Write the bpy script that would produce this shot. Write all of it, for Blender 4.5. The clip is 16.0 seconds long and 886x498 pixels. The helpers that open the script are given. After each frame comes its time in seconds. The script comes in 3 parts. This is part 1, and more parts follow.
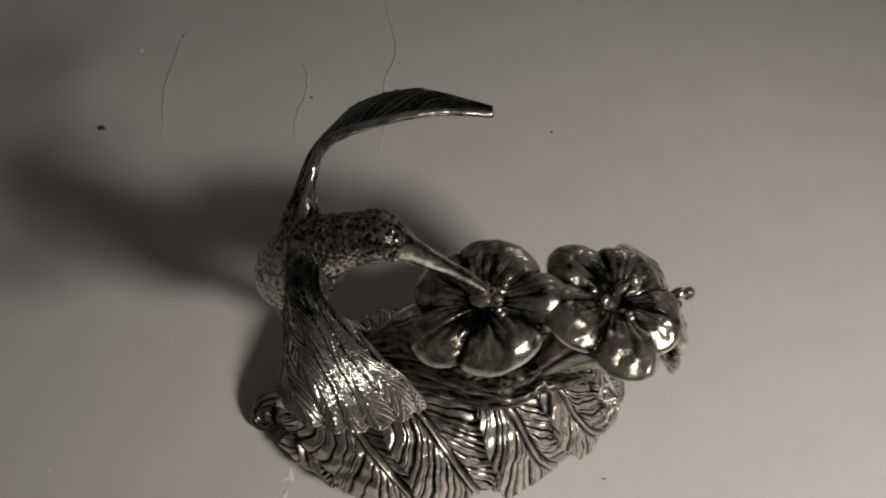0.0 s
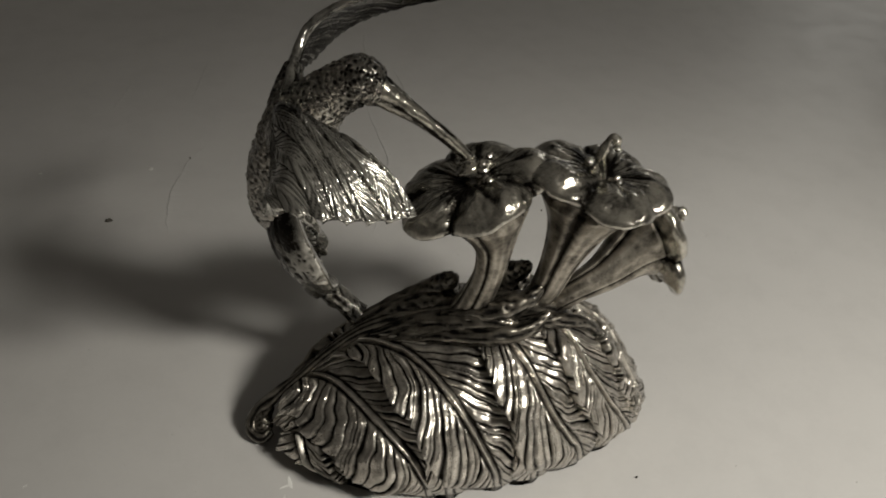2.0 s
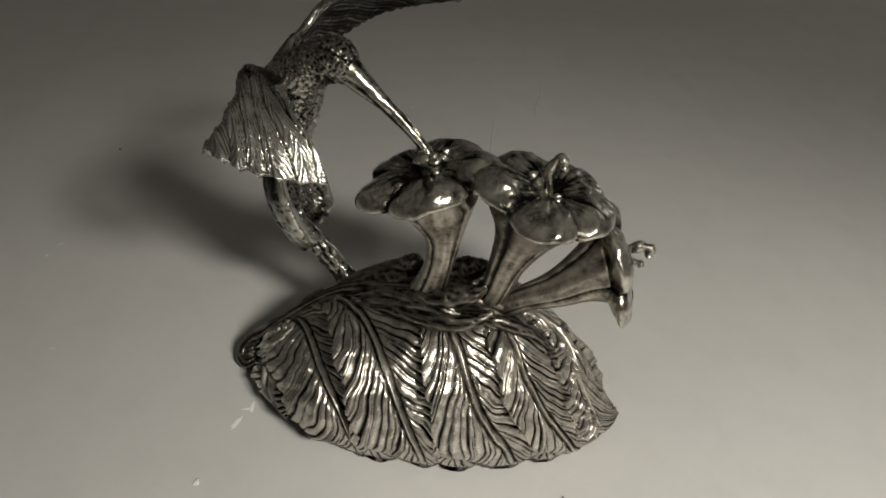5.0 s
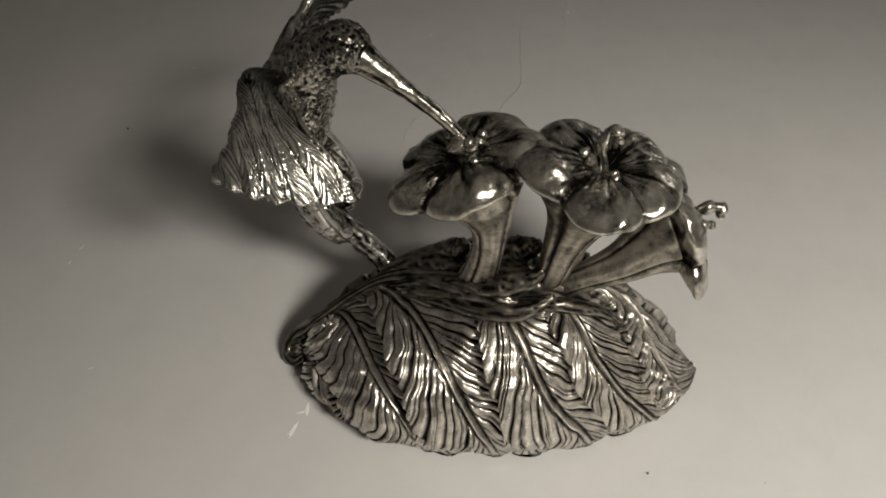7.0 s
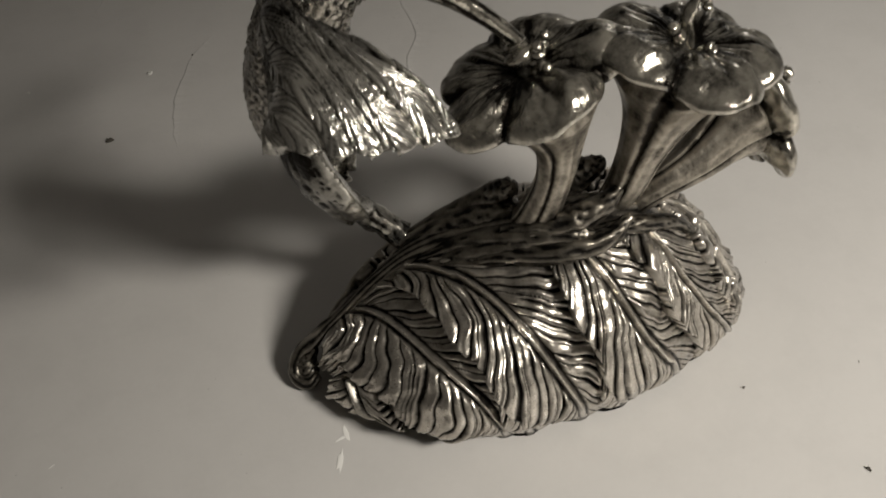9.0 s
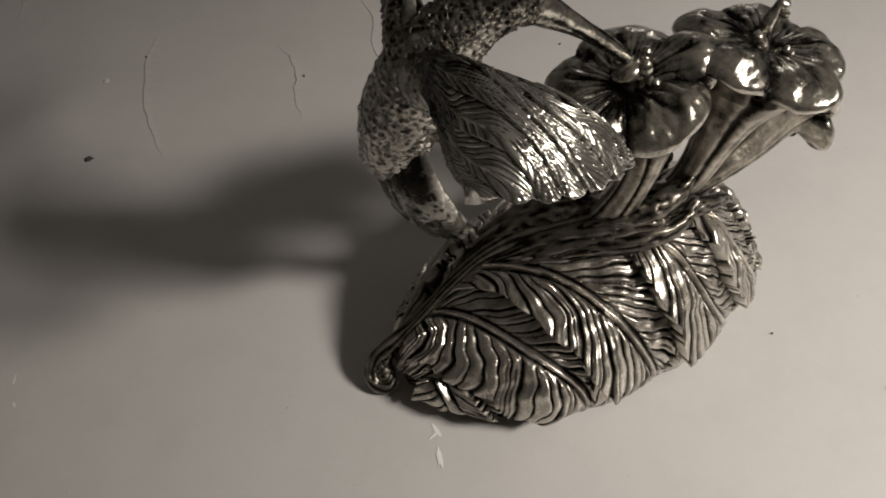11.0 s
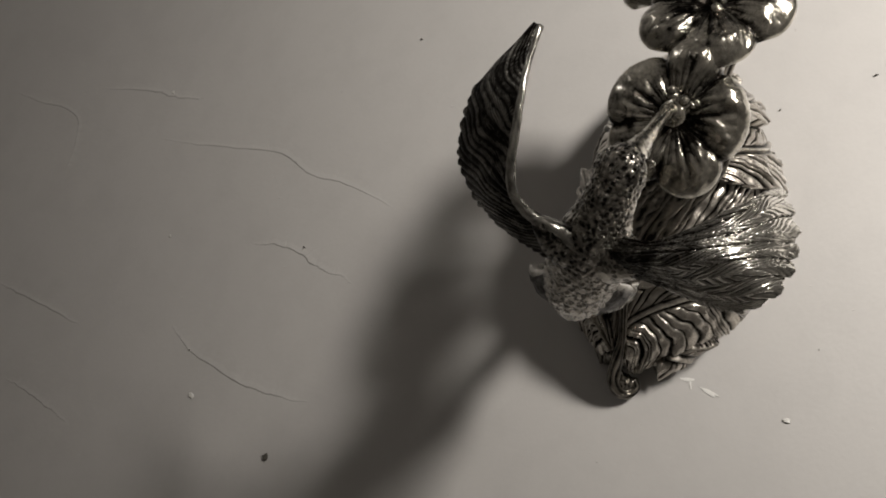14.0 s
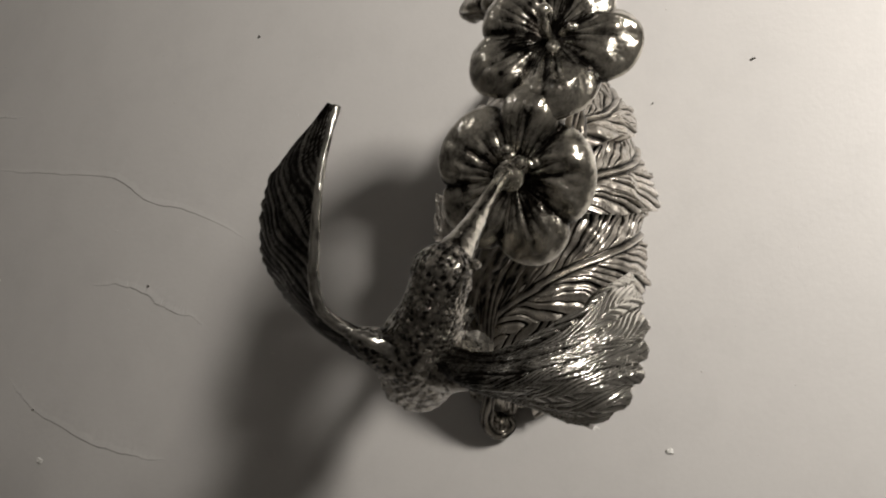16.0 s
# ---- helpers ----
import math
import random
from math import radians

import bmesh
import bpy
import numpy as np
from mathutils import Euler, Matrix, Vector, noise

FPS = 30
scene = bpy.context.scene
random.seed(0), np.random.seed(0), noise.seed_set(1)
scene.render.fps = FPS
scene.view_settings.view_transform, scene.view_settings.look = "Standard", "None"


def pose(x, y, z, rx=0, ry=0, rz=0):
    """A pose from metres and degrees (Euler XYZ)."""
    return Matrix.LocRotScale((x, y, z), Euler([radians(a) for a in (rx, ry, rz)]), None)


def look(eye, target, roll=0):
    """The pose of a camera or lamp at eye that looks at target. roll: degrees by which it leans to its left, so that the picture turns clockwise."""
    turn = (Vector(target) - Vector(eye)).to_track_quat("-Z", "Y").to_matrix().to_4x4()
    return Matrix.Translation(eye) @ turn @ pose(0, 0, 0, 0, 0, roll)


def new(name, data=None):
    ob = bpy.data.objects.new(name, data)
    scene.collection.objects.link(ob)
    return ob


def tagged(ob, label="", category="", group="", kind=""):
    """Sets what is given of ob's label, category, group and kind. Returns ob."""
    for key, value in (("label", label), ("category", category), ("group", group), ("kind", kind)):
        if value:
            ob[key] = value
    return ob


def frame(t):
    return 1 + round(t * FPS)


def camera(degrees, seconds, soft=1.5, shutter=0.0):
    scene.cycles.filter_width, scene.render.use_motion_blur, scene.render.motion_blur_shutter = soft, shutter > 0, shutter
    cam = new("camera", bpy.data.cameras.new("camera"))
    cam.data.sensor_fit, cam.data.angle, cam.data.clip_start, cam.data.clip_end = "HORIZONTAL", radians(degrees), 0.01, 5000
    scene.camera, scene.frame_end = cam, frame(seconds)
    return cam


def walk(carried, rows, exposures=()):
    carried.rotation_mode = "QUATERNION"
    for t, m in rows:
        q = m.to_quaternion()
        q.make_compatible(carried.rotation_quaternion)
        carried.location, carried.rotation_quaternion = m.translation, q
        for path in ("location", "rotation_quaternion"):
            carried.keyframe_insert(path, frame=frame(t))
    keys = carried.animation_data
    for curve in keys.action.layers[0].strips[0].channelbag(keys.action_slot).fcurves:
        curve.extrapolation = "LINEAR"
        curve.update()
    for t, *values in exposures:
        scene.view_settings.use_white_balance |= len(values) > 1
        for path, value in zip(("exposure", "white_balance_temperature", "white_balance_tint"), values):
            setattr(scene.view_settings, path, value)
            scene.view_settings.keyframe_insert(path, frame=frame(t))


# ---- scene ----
cam = camera(50.5, 16.0, 1.7, 0.4)
PATH = [
    (0, (-0.044, -0.078, 0.234), (0.353, 0.832, -1.502), 15.8),
    (0.5, (-0.05, -0.085, 0.209), (0.386, 0.938, -1.454), 11.7),
    (1, (-0.052, -0.099, 0.189), (0.403, 1.034, -1.395), 3.9),
    (1.5, (-0.054, -0.121, 0.181), (0.415, 1.242, -1.207), 1.9),
    (2, (-0.047, -0.154, 0.171), (0.383, 1.389, -1.026), 4.8),
    (2.5, (-0.038, -0.18, 0.174), (0.315, 1.457, -0.919), 6.6),
    (3, (-0.032, -0.215, 0.188), (0.253, 1.454, -0.877), 5.2),
    (3.5, (-0.028, -0.225, 0.168), (0.187, 1.532, -0.763), 4.0),
    (4, (-0.008, -0.197, 0.169), (0.077, 1.521, -0.851), 3.8),
    (4.2, (0.005, -0.18, 0.176), (0.008, 1.449, -0.983), 6.1),
    (4.9, (0.017, -0.171, 0.18), (-0.099, 1.4, -1.035), 6.0),
    (5.6, (0.028, -0.161, 0.185), (-0.207, 1.351, -1.086), 5.8),
    (6.3, (0.04, -0.152, 0.189), (-0.314, 1.302, -1.138), 5.7),
    (6.5, (0.036, -0.151, 0.181), (-0.299, 1.301, -1.152), -0.5),
    (6.7, (0.0255, -0.148, 0.1815), (-0.274, 1.299, -1.166), -2.5),
    (7, (0.012, -0.14, 0.185), (-0.172, 1.251, -1.24), -3.1),
    (7.5, (0.001, -0.131, 0.197), (-0.082, 1.164, -1.324), -6.2),
    (8, (-0.012, -0.115, 0.201), (-0.021, 1.117, -1.375), -7.7),
    (8.5, (-0.024, -0.111, 0.184), (0.076, 1.191, -1.331), -6.2),
    (9, (-0.04, -0.12, 0.158), (0.25, 1.236, -1.283), -3.5),
    (9.2, (-0.044, -0.123, 0.155), (0.27, 1.263, -1.253), -3.1),
    (9.9, (-0.059, -0.112, 0.163), (0.377, 1.165, -1.293), -1.4),
    (10.6, (-0.075, -0.1, 0.172), (0.483, 1.067, -1.334), 0.2),
    (11.3, (-0.09, -0.089, 0.18), (0.59, 0.969, -1.374), 1.9),
    (11.5, (-0.09, -0.079, 0.194), (0.616, 0.951, -1.368), -4.4),
    (12, (-0.106, -0.061, 0.186), (0.767, 0.801, -1.394), -4.4),
    (12.5, (-0.113, -0.055, 0.204), (0.705, 0.623, -1.491), -9.7),
    (13, (-0.102, -0.039, 0.22), (0.576, 0.646, -1.533), -22.2),
    (13.5, (-0.093, -0.027, 0.244), (0.489, 0.584, -1.569), -28.8),
    (14, (-0.087, -0.022, 0.248), (0.442, 0.573, -1.587), -36.4),
    (14.5, (-0.072, -0.018, 0.246), (0.393, 0.554, -1.613), -41.8),
    (15, (-0.06, -0.027, 0.241), (0.333, 0.497, -1.648), -46.3),
    (15.5, (-0.049, -0.029, 0.237), (0.266, 0.44, -1.681), -50.5),
    (16, (-0.042, -0.031, 0.231), (0.283, 0.406, -1.693), -45.9),
]
walk(cam, [(t, look(eye, target, roll)) for t, eye, target, roll in PATH],
     [(0, -0.44, 6500, 10), (1, -0.36, 6480, 8), (2, -0.26, 6450, 7), (3.5, -0.20, 6450, 6), (4, -0.22, 6450, 6), (6.5, -0.02, 6500, 8), (8, -0.09, 6550, 9), (9, -0.08, 6550, 9), (11.5, -0.06, 6550, 12), (12.5, 0.12, 6500, 12), (14.5, 0.06, 6450, 11), (16, 0.07, 6450, 11)])

# ---- light ----
world = bpy.data.worlds.new("world")
scene.world = world
world.use_nodes = True
world.node_tree.nodes["Background"].inputs[0].default_value = (0.5, 0.48, 0.45, 1)
world.node_tree.nodes["Background"].inputs[1].default_value = 0.04


def lamp(name, eye, target, watts, fill_watts, radius):
    """A shaded lamp out of view in front of the table: a pool of light under the shade, and a weaker point light added
    there to fill the room.
    """
    for kind, power in (("SPOT", watts), ("POINT", fill_watts)):
        data = bpy.data.lights.new(name, kind)
        data.energy, data.shadow_soft_size, data.color = power, radius, (1.0, 0.945, 0.87)
        if kind == "SPOT":
            data.spot_size, data.spot_blend = radians(57), 1.0
        ob = new(name, data)
        ob.matrix_world = look(eye, target)


for eye in ((0.298, -0.430, 0.497), (0.355, -0.393, 0.481)):
    lamp("desk_lamp", eye, (0.15, -0.185, 0.0), 13.8, 2.45, 0.042)

# unseen light added to brighten the far right of the table and fill shadows
fill_lamp = bpy.data.lights.new("fill_lamp", "POINT")
fill_lamp.energy, fill_lamp.shadow_soft_size, fill_lamp.color = 3.6, 0.12, (1.0, 0.955, 0.89)
new("fill_lamp", fill_lamp).location = (1.15, 1.35, 0.62)


# ---- materials ----
def nodes_of(name):
    mat = bpy.data.materials.new(name)
    mat.use_nodes = True
    nt = mat.node_tree
    return mat, nt, nt.nodes["Principled BSDF"]


def add(nt, kind, **values):
    n = nt.nodes.new(kind)
    for key, value in values.items():
        n.inputs[key.replace("_", " ")].default_value = value
    return n


def ramp(nt, source, stops):
    n = nt.nodes.new("ShaderNodeValToRGB")
    n.color_ramp.elements[0].position, n.color_ramp.elements[0].color = stops[0][0], (*stops[0][1], 1)
    n.color_ramp.elements[1].position, n.color_ramp.elements[1].color = stops[-1][0], (*stops[-1][1], 1)
    for at, colour in stops[1:-1]:
        n.color_ramp.elements.new(at).color = (*colour, 1)
    nt.links.new(source, n.inputs[0])
    return n.outputs[0]


def maths(nt, op, a, b):
    n = nt.nodes.new("ShaderNodeMath")
    n.operation, n.use_clamp = op, True
    for i, v in enumerate((a, b)):
        if isinstance(v, (int, float)):
            n.inputs[i].default_value = v
        else:
            nt.links.new(v, n.inputs[i])
    return n.outputs[0]


def mix(nt, factor, a, b):
    n = nt.nodes.new("ShaderNodeMix")
    n.data_type = "RGBA"
    for i, v in ((0, factor), (6, a), (7, b)):
        if isinstance(v, tuple):
            n.inputs[i].default_value = (*v, 1)
        else:
            nt.links.new(v, n.inputs[i])
    return n.outputs[2]


def bump(nt, height, strength, distance, normal=None):
    n = add(nt, "ShaderNodeBump", Strength=strength, Distance=distance)
    nt.links.new(height, n.inputs["Height"])
    if normal:
        nt.links.new(normal, n.inputs["Normal"])
    return n.outputs[0]


def pewter(name, bright, dark, rough, pits=0.0, grain=1.0, stain=0.5, polish=0.3):
    """Antiqued cast pewter: satin metal, rubbed to a shine on its high spots, black oxidation left in the hollows of
    the casting; the same mask also holds painted shade.
    """
    mat, nt, b = nodes_of(name)
    place = nt.nodes.new("ShaderNodeNewGeometry").outputs["Position"]
    oxide_shade = nt.nodes.new("ShaderNodeAttribute")
    oxide_shade.attribute_name = "oxide_shade"
    fine = add(nt, "ShaderNodeTexNoise", Scale=1500.0, Detail=4.0, Roughness=0.65)
    wide = add(nt, "ShaderNodeTexNoise", Scale=260.0, Detail=6.0, Roughness=0.7)
    lumps = add(nt, "ShaderNodeTexNoise", Scale=330.0, Detail=3.0, Roughness=0.5)
    for n in (fine, wide, lumps):
        nt.links.new(place, n.inputs["Vector"])
    blotch = ramp(nt, wide.outputs[0], [(0.42, (0, 0, 0)), (0.72, (1, 1, 1))])
    amount = maths(nt, "ADD", oxide_shade.outputs["Fac"], maths(nt, "MULTIPLY", blotch, stain))
    normal = None
    if pits:
        cells = add(nt, "ShaderNodeTexVoronoi", Scale=930.0, Randomness=1.0)
        warp = nt.nodes.new("ShaderNodeVectorMath")
        warp.operation = "MULTIPLY_ADD"
        nt.links.new(wide.outputs["Color"], warp.inputs[0])
        warp.inputs[1].default_value = (0.0022, 0.0022, 0.0022)
        nt.links.new(place, warp.inputs[2])
        nt.links.new(warp.outputs[0], cells.inputs["Vector"])
        hollow = ramp(nt, cells.outputs["Distance"], [(0.27, (1, 1, 1)), (0.52, (0, 0, 0))])
        amount = maths(nt, "ADD", amount, maths(nt, "MULTIPLY", hollow, pits))
        flat = maths(nt, "SUBTRACT", 1.0, hollow)
        normal = bump(nt, flat, 1.0, 0.0004)
    colour = mix(nt, amount, bright, dark)
    nt.links.new(colour, b.inputs["Base Color"])
    b.inputs["Metallic"].default_value = 0.9
    grainy = maths(nt, "MULTIPLY", fine.outputs[0], 0.2)
    base = maths(nt, "ADD", grainy, rough - 0.1)
    nt.links.new(maths(nt, "ADD", base, maths(nt, "MULTIPLY", amount, 0.15)), b.inputs["Roughness"])
    nt.links.new(maths(nt, "MULTIPLY", maths(nt, "SUBTRACT", 1.0, amount), polish), b.inputs["Coat Weight"])
    b.inputs["Coat Roughness"].default_value = 0.07
    b.inputs["Coat IOR"].default_value = 1.8
    normal = bump(nt, lumps.outputs[0], 0.4 * grain, 0.0005, normal)
    nt.links.new(bump(nt, fine.outputs[0], 0.16 * grain, 0.0002, normal), b.inputs["Normal"])
    return mat


PEWTER_LEAF = pewter("pewter_leaf", (0.62, 0.575, 0.505), (0.008, 0.0065, 0.005), 0.27, stain=0.55, polish=0.8)
PEWTER_PETAL = pewter("pewter_petal", (0.58, 0.545, 0.465), (0.010, 0.008, 0.006), 0.14, grain=2.0, stain=1.05, polish=1.0)
PEWTER_STEM = pewter("pewter_stem", (0.45, 0.41, 0.345), (0.02, 0.016, 0.012), 0.36, grain=1.6, stain=0.9, polish=0.2)
PEWTER_BARK = pewter("pewter_bark", (0.25, 0.225, 0.185), (0.008, 0.007, 0.006), 0.30, stain=0.6, polish=0.5)
PEWTER_BIRD = pewter("pewter_bird", (0.50, 0.465, 0.405), (0.009, 0.0075, 0.006), 0.15, pits=0.5, stain=0.6, polish=0.9)
PEWTER_PLUMAGE = pewter("pewter_plumage", (0.66, 0.635, 0.57), (0.010, 0.008, 0.006), 0.15, stain=0.5, polish=1.0)


def paint(name, colour, rough, wide=0.04):
    mat, nt, b = nodes_of(name)
    place = nt.nodes.new("ShaderNodeNewGeometry").outputs["Position"]
    big = add(nt, "ShaderNodeTexNoise", Scale=9.0, Detail=4.0, Roughness=0.55)
    small = add(nt, "ShaderNodeTexNoise", Scale=700.0, Detail=3.0, Roughness=0.6)
    cloud = add(nt, "ShaderNodeTexNoise", Scale=70.0, Detail=6.0, Roughness=0.6)
    for n in (big, small, cloud):
        nt.links.new(place, n.inputs["Vector"])
    lo, hi = tuple(c * (1 - wide) for c in colour), tuple(c * (1 + wide) for c in colour)
    shade = ramp(nt, big.outputs[0], [(0.3, lo), (0.7, hi)])
    grime = maths(nt, "ADD", maths(nt, "MULTIPLY", small.outputs[0], 0.10), maths(nt, "MULTIPLY", ramp(nt, cloud.outputs[0], [(0.45, (0, 0, 0)), (0.75, (1, 1, 1))]), 0.16))
    nt.links.new(mix(nt, grime, shade, tuple(c * 0.6 for c in colour)), b.inputs["Base Color"])
    nt.links.new(maths(nt, "ADD", maths(nt, "MULTIPLY", cloud.outputs[0], 0.14), rough - 0.07), b.inputs["Roughness"])
    nt.links.new(bump(nt, small.outputs[0], 0.12, 0.0003), b.inputs["Normal"])
    return mat


PAINT_TABLE = paint("table_paint", (0.50, 0.485, 0.465), 0.42)
PAINT_WALL = paint("wall_paint", (0.58, 0.57, 0.55), 0.8)
PAINT_CEILING = paint("ceiling_paint", (0.8, 0.785, 0.76), 0.85)
WOOD_FLOOR = paint("floor_boards", (0.16, 0.11, 0.07), 0.5, 0.2)
CHIP_WHITE = paint("white_flake", (0.62, 0.61, 0.575), 0.6)
CRUMB_DARK = paint("dark_crumb", (0.07, 0.062, 0.05), 0.7)
CRACK_SHADE_DUST = paint("crack_shade_dust", (0.43, 0.417, 0.40), 0.5)
SCUFF = paint("pale_scuff", (0.70, 0.69, 0.655), 0.6)
MM = 0.001


# ---- mesh helpers ----
def mesh_from(name, points, faces, mat, oxide_shade=None, smooth=True):
    me = bpy.data.meshes.new(name)
    me.from_pydata([tuple(p) for p in points], [], [tuple(f) for f in faces])
    me.materials.append(mat)
    if smooth:
        me.polygons.foreach_set("use_smooth", [True] * len(me.polygons))
    if oxide_shade is not None:
        me.attributes.new("oxide_shade", "FLOAT", "POINT").data.foreach_set("value", np.clip(oxide_shade, 0, 1).astype(np.float32))
    me.validate()
    me.update()
    return me


def part(name, me, parent, label="", category="", kind=""):
    ob = new(name, me)
    ob.parent = parent
    return tagged(ob, label, category, "", kind)


def grid_faces(n, m, start=0, wrap=False, flip=False):
    i, j = np.meshgrid(np.arange(n - 1), np.arange(m if wrap else m - 1), indexing="ij")
    k = (j + 1) % m
    f = np.stack([i * m + j, i * m + k, (i + 1) * m + k, (i + 1) * m + j], -1).reshape(-1, 4) + start
    return f[:, ::-1] if flip else f


def grid_normals(P):
    du, dv = np.gradient(P, axis=0), np.gradient(P, axis=1)
    n = np.cross(du, dv)
    return n / np.maximum(np.linalg.norm(n, axis=-1, keepdims=True), 1e-12)


def sheet(P, oxide_shade, low, low_tone=None):
    """A closed slab: the grid P above, another below it, with its own oxide if given, and a rim round both."""
    n, m, _ = P.shape
    pts = np.concatenate([P.reshape(-1, 3), low.reshape(-1, 3)])
    top, bottom = grid_faces(n, m), grid_faces(n, m, n * m, flip=True)
    ring = [j for j in range(m)] + [i * m + m - 1 for i in range(1, n)] + [(n - 1) * m + j for j in range(m - 2, -1, -1)] + [i * m for i in range(n - 2, 0, -1)]
    rim = [(b, a, a + n * m, b + n * m) for a, b in zip(ring, ring[1:] + ring[:1])]
    ox = np.concatenate([oxide_shade.reshape(-1), np.full(n * m, 0.7) if low_tone is None else low_tone.reshape(-1)])
    return pts, np.concatenate([top, bottom, np.array(rim)]), ox


def curve_points(ctrl, n):
    """A smooth line through the control rows (any number of columns), n rows."""
    c = np.array(ctrl, float)
    c = np.concatenate([[2 * c[0] - c[1]], c, [2 * c[-1] - c[-2]]])
    out = []
    for t in np.linspace(0, len(c) - 3 - 1e-9, n):
        i, f = int(t), t - int(t)
        p0, p1, p2, p3 = c[i], c[i + 1], c[i + 2], c[i + 3]
        out.append(0.5 * (2 * p1 + (p2 - p0) * f + (2 * p0 - 5 * p1 + 4 * p2 - p3) * f * f + (3 * p1 - p0 - 3 * p2 + p3) * f ** 3))
    return np.array(out)


def frames_along(line):
    """Two cross directions for each point of a line, carried along it without twisting."""
    tang = np.gradient(line, axis=0)
    tang /= np.linalg.norm(tang, axis=1, keepdims=True)
    a = np.cross(tang[0], (0.3, 1, 0.2))
    a /= np.linalg.norm(a)
    A, B = [], []
    for t in tang:
        a = a - t * (a @ t)
        a /= np.linalg.norm(a)
        A.append(a)
        B.append(np.cross(t, a))
    return np.array(A), np.array(B), tang


def tube(ctrl, n, m, relief=None):
    """A closed round tube through rows of x, y, z, radius (mm). relief(s, angle) gives (extra radius share, oxide)."""
    rows = curve_points(ctrl, n)
    line, r = rows[:, :3], rows[:, 3]
    A, B, T = frames_along(line)
    th = np.linspace(0, 2 * math.pi, m, endpoint=False)
    s = np.linspace(0, 1, n)
    S, TH = np.meshgrid(s, th, indexing="ij")
    extra, ox = relief(S, TH) if relief else (np.zeros_like(S), np.zeros_like(S))
    R = r[:, None] * (1 + extra)
    P = line[:, None] + A[:, None] * (np.cos(TH) * R)[..., None] + B[:, None] * (np.sin(TH) * R)[..., None]
    pts = np.concatenate([P.reshape(-1, 3), [line[0] - T[0] * r[0] * 0.5, line[-1] + T[-1] * r[-1] * 0.6]])
    f = [tuple(q) for q in grid_faces(n, m, wrap=True)]
    f += [(n * m, (j + 1) % m, j) for j in range(m)] + [(n * m + 1, (n - 1) * m + j, (n - 1) * m + (j + 1) % m) for j in range(m)]
    return pts, f, np.concatenate([ox.reshape(-1), [0.3, 0.3]])


def join(*bits):
    pts, faces, ox, k = [], [], [], 0
    for p, f, o in bits:
        pts.append(p)
        faces += [tuple(int(i) + k for i in q) for q in f]
        ox.append(o)
        k += len(p)
    return np.concatenate(pts) * MM, faces, np.concatenate(ox)


def ripple(x, y, seed):
    """A cheap smooth unevenness between -1 and 1."""
    return (np.sin(x * 1.3 + y * 0.7 + seed) + np.sin(x * 0.57 - y * 1.9 + seed * 2.3) + np.sin(x * 2.9 + y * 2.1 + seed * 0.7) * 0.6) / 2.6


def chance(i, j, seed):
    """A settled random share for each pair of whole numbers."""
    v = np.sin(i * 127.1 + j * 311.7 + seed * 74.7) * 43758.5453
    return v - np.floor(v)


# ---- the room and the table ----
def box_mesh(name, lo, hi, mat, bevel=0.0):
    bm = bmesh.new()
    bmesh.ops.create_cube(bm, size=1)
    size, mid = Vector(hi) - Vector(lo), (Vector(hi) + Vector(lo)) / 2
    bmesh.ops.transform(bm, matrix=Matrix.Translation(mid) @ Matrix.Diagonal((*size, 1)), verts=bm.verts)
    if bevel:
        bmesh.ops.bevel(bm, geom=bm.edges[:], offset=bevel, segments=3, affect="EDGES")
    me = bpy.data.meshes.new(name)
    bm.to_mesh(me)
    bm.free()
    me.materials.append(mat)
    return me


def structure(name, lo, hi, mat, label):
    return tagged(new(name, box_mesh(name, lo, hi, mat)), label, name.split("_")[0], "", "structure")


structure("floor", (-1.8, -1.8, -0.85), (1.8, 1.8, -0.75), WOOD_FLOOR, "dark brown wooden floor of the room")
structure("ceiling", (-1.8, -1.8, 1.65), (1.8, 1.8, 1.75), PAINT_CEILING, "plain off-white painted ceiling")
structure("wall_north", (-1.8, 1.8, -0.75), (1.8, 1.9, 1.65), PAINT_WALL, "plain grey painted wall behind the table")
structure("wall_south", (-1.8, -1.9, -0.75), (1.8, -1.8, 1.65), PAINT_WALL, "plain grey painted wall of the room")
structure("wall_west", (-1.9, -1.8, -0.75), (-1.8, 1.8, 1.65), PAINT_WALL, "plain grey painted wall of the room")
structure("wall_east", (1.8, -1.8, -0.75), (1.9, 1.8, 1.65), PAINT_WALL, "plain grey painted wall of the room")

table = tagged(new("table"), "grey painted table with fine cracks and paint flakes", "table")
part("tabletop", box_mesh("tabletop", (-0.8, -0.45, -0.03), (0.8, 0.95, 0.0), PAINT_TABLE, 0.004), table)
for lx in (-0.74, 0.74):
    for ly in (-0.39, 0.89):
        part("leg", box_mesh("leg", (lx - 0.03, ly - 0.03, -0.75), (lx + 0.03, ly + 0.03, -0.03), PAINT_TABLE, 0.003), table)


# ---- the figurine ----
figurine = tagged(new("figurine"), "antiqued pewter hummingbird and flower figurine on the grey table", "figurine")

figurine.scale = (1, 1, 1.024)
CREST_X = (-40.6, -39.6, -36.4, -28.6, -21, -13, -1, 10, 18, 26.7, 33, 39.4, 46.4, 49.5, 51.5)
CREST_Z = (2.5, 5, 12.0, 18.8, 24.4, 29.4, 34.4, 36.4, 36.6, 32.4, 27.6, 20.6, 11, 5.5, 2.5)
FRONT_X = (-41.4, -39.8, -35.4, -28.4, -20, -4.5, 11, 22, 33, 41, 46, 50, 51.5)
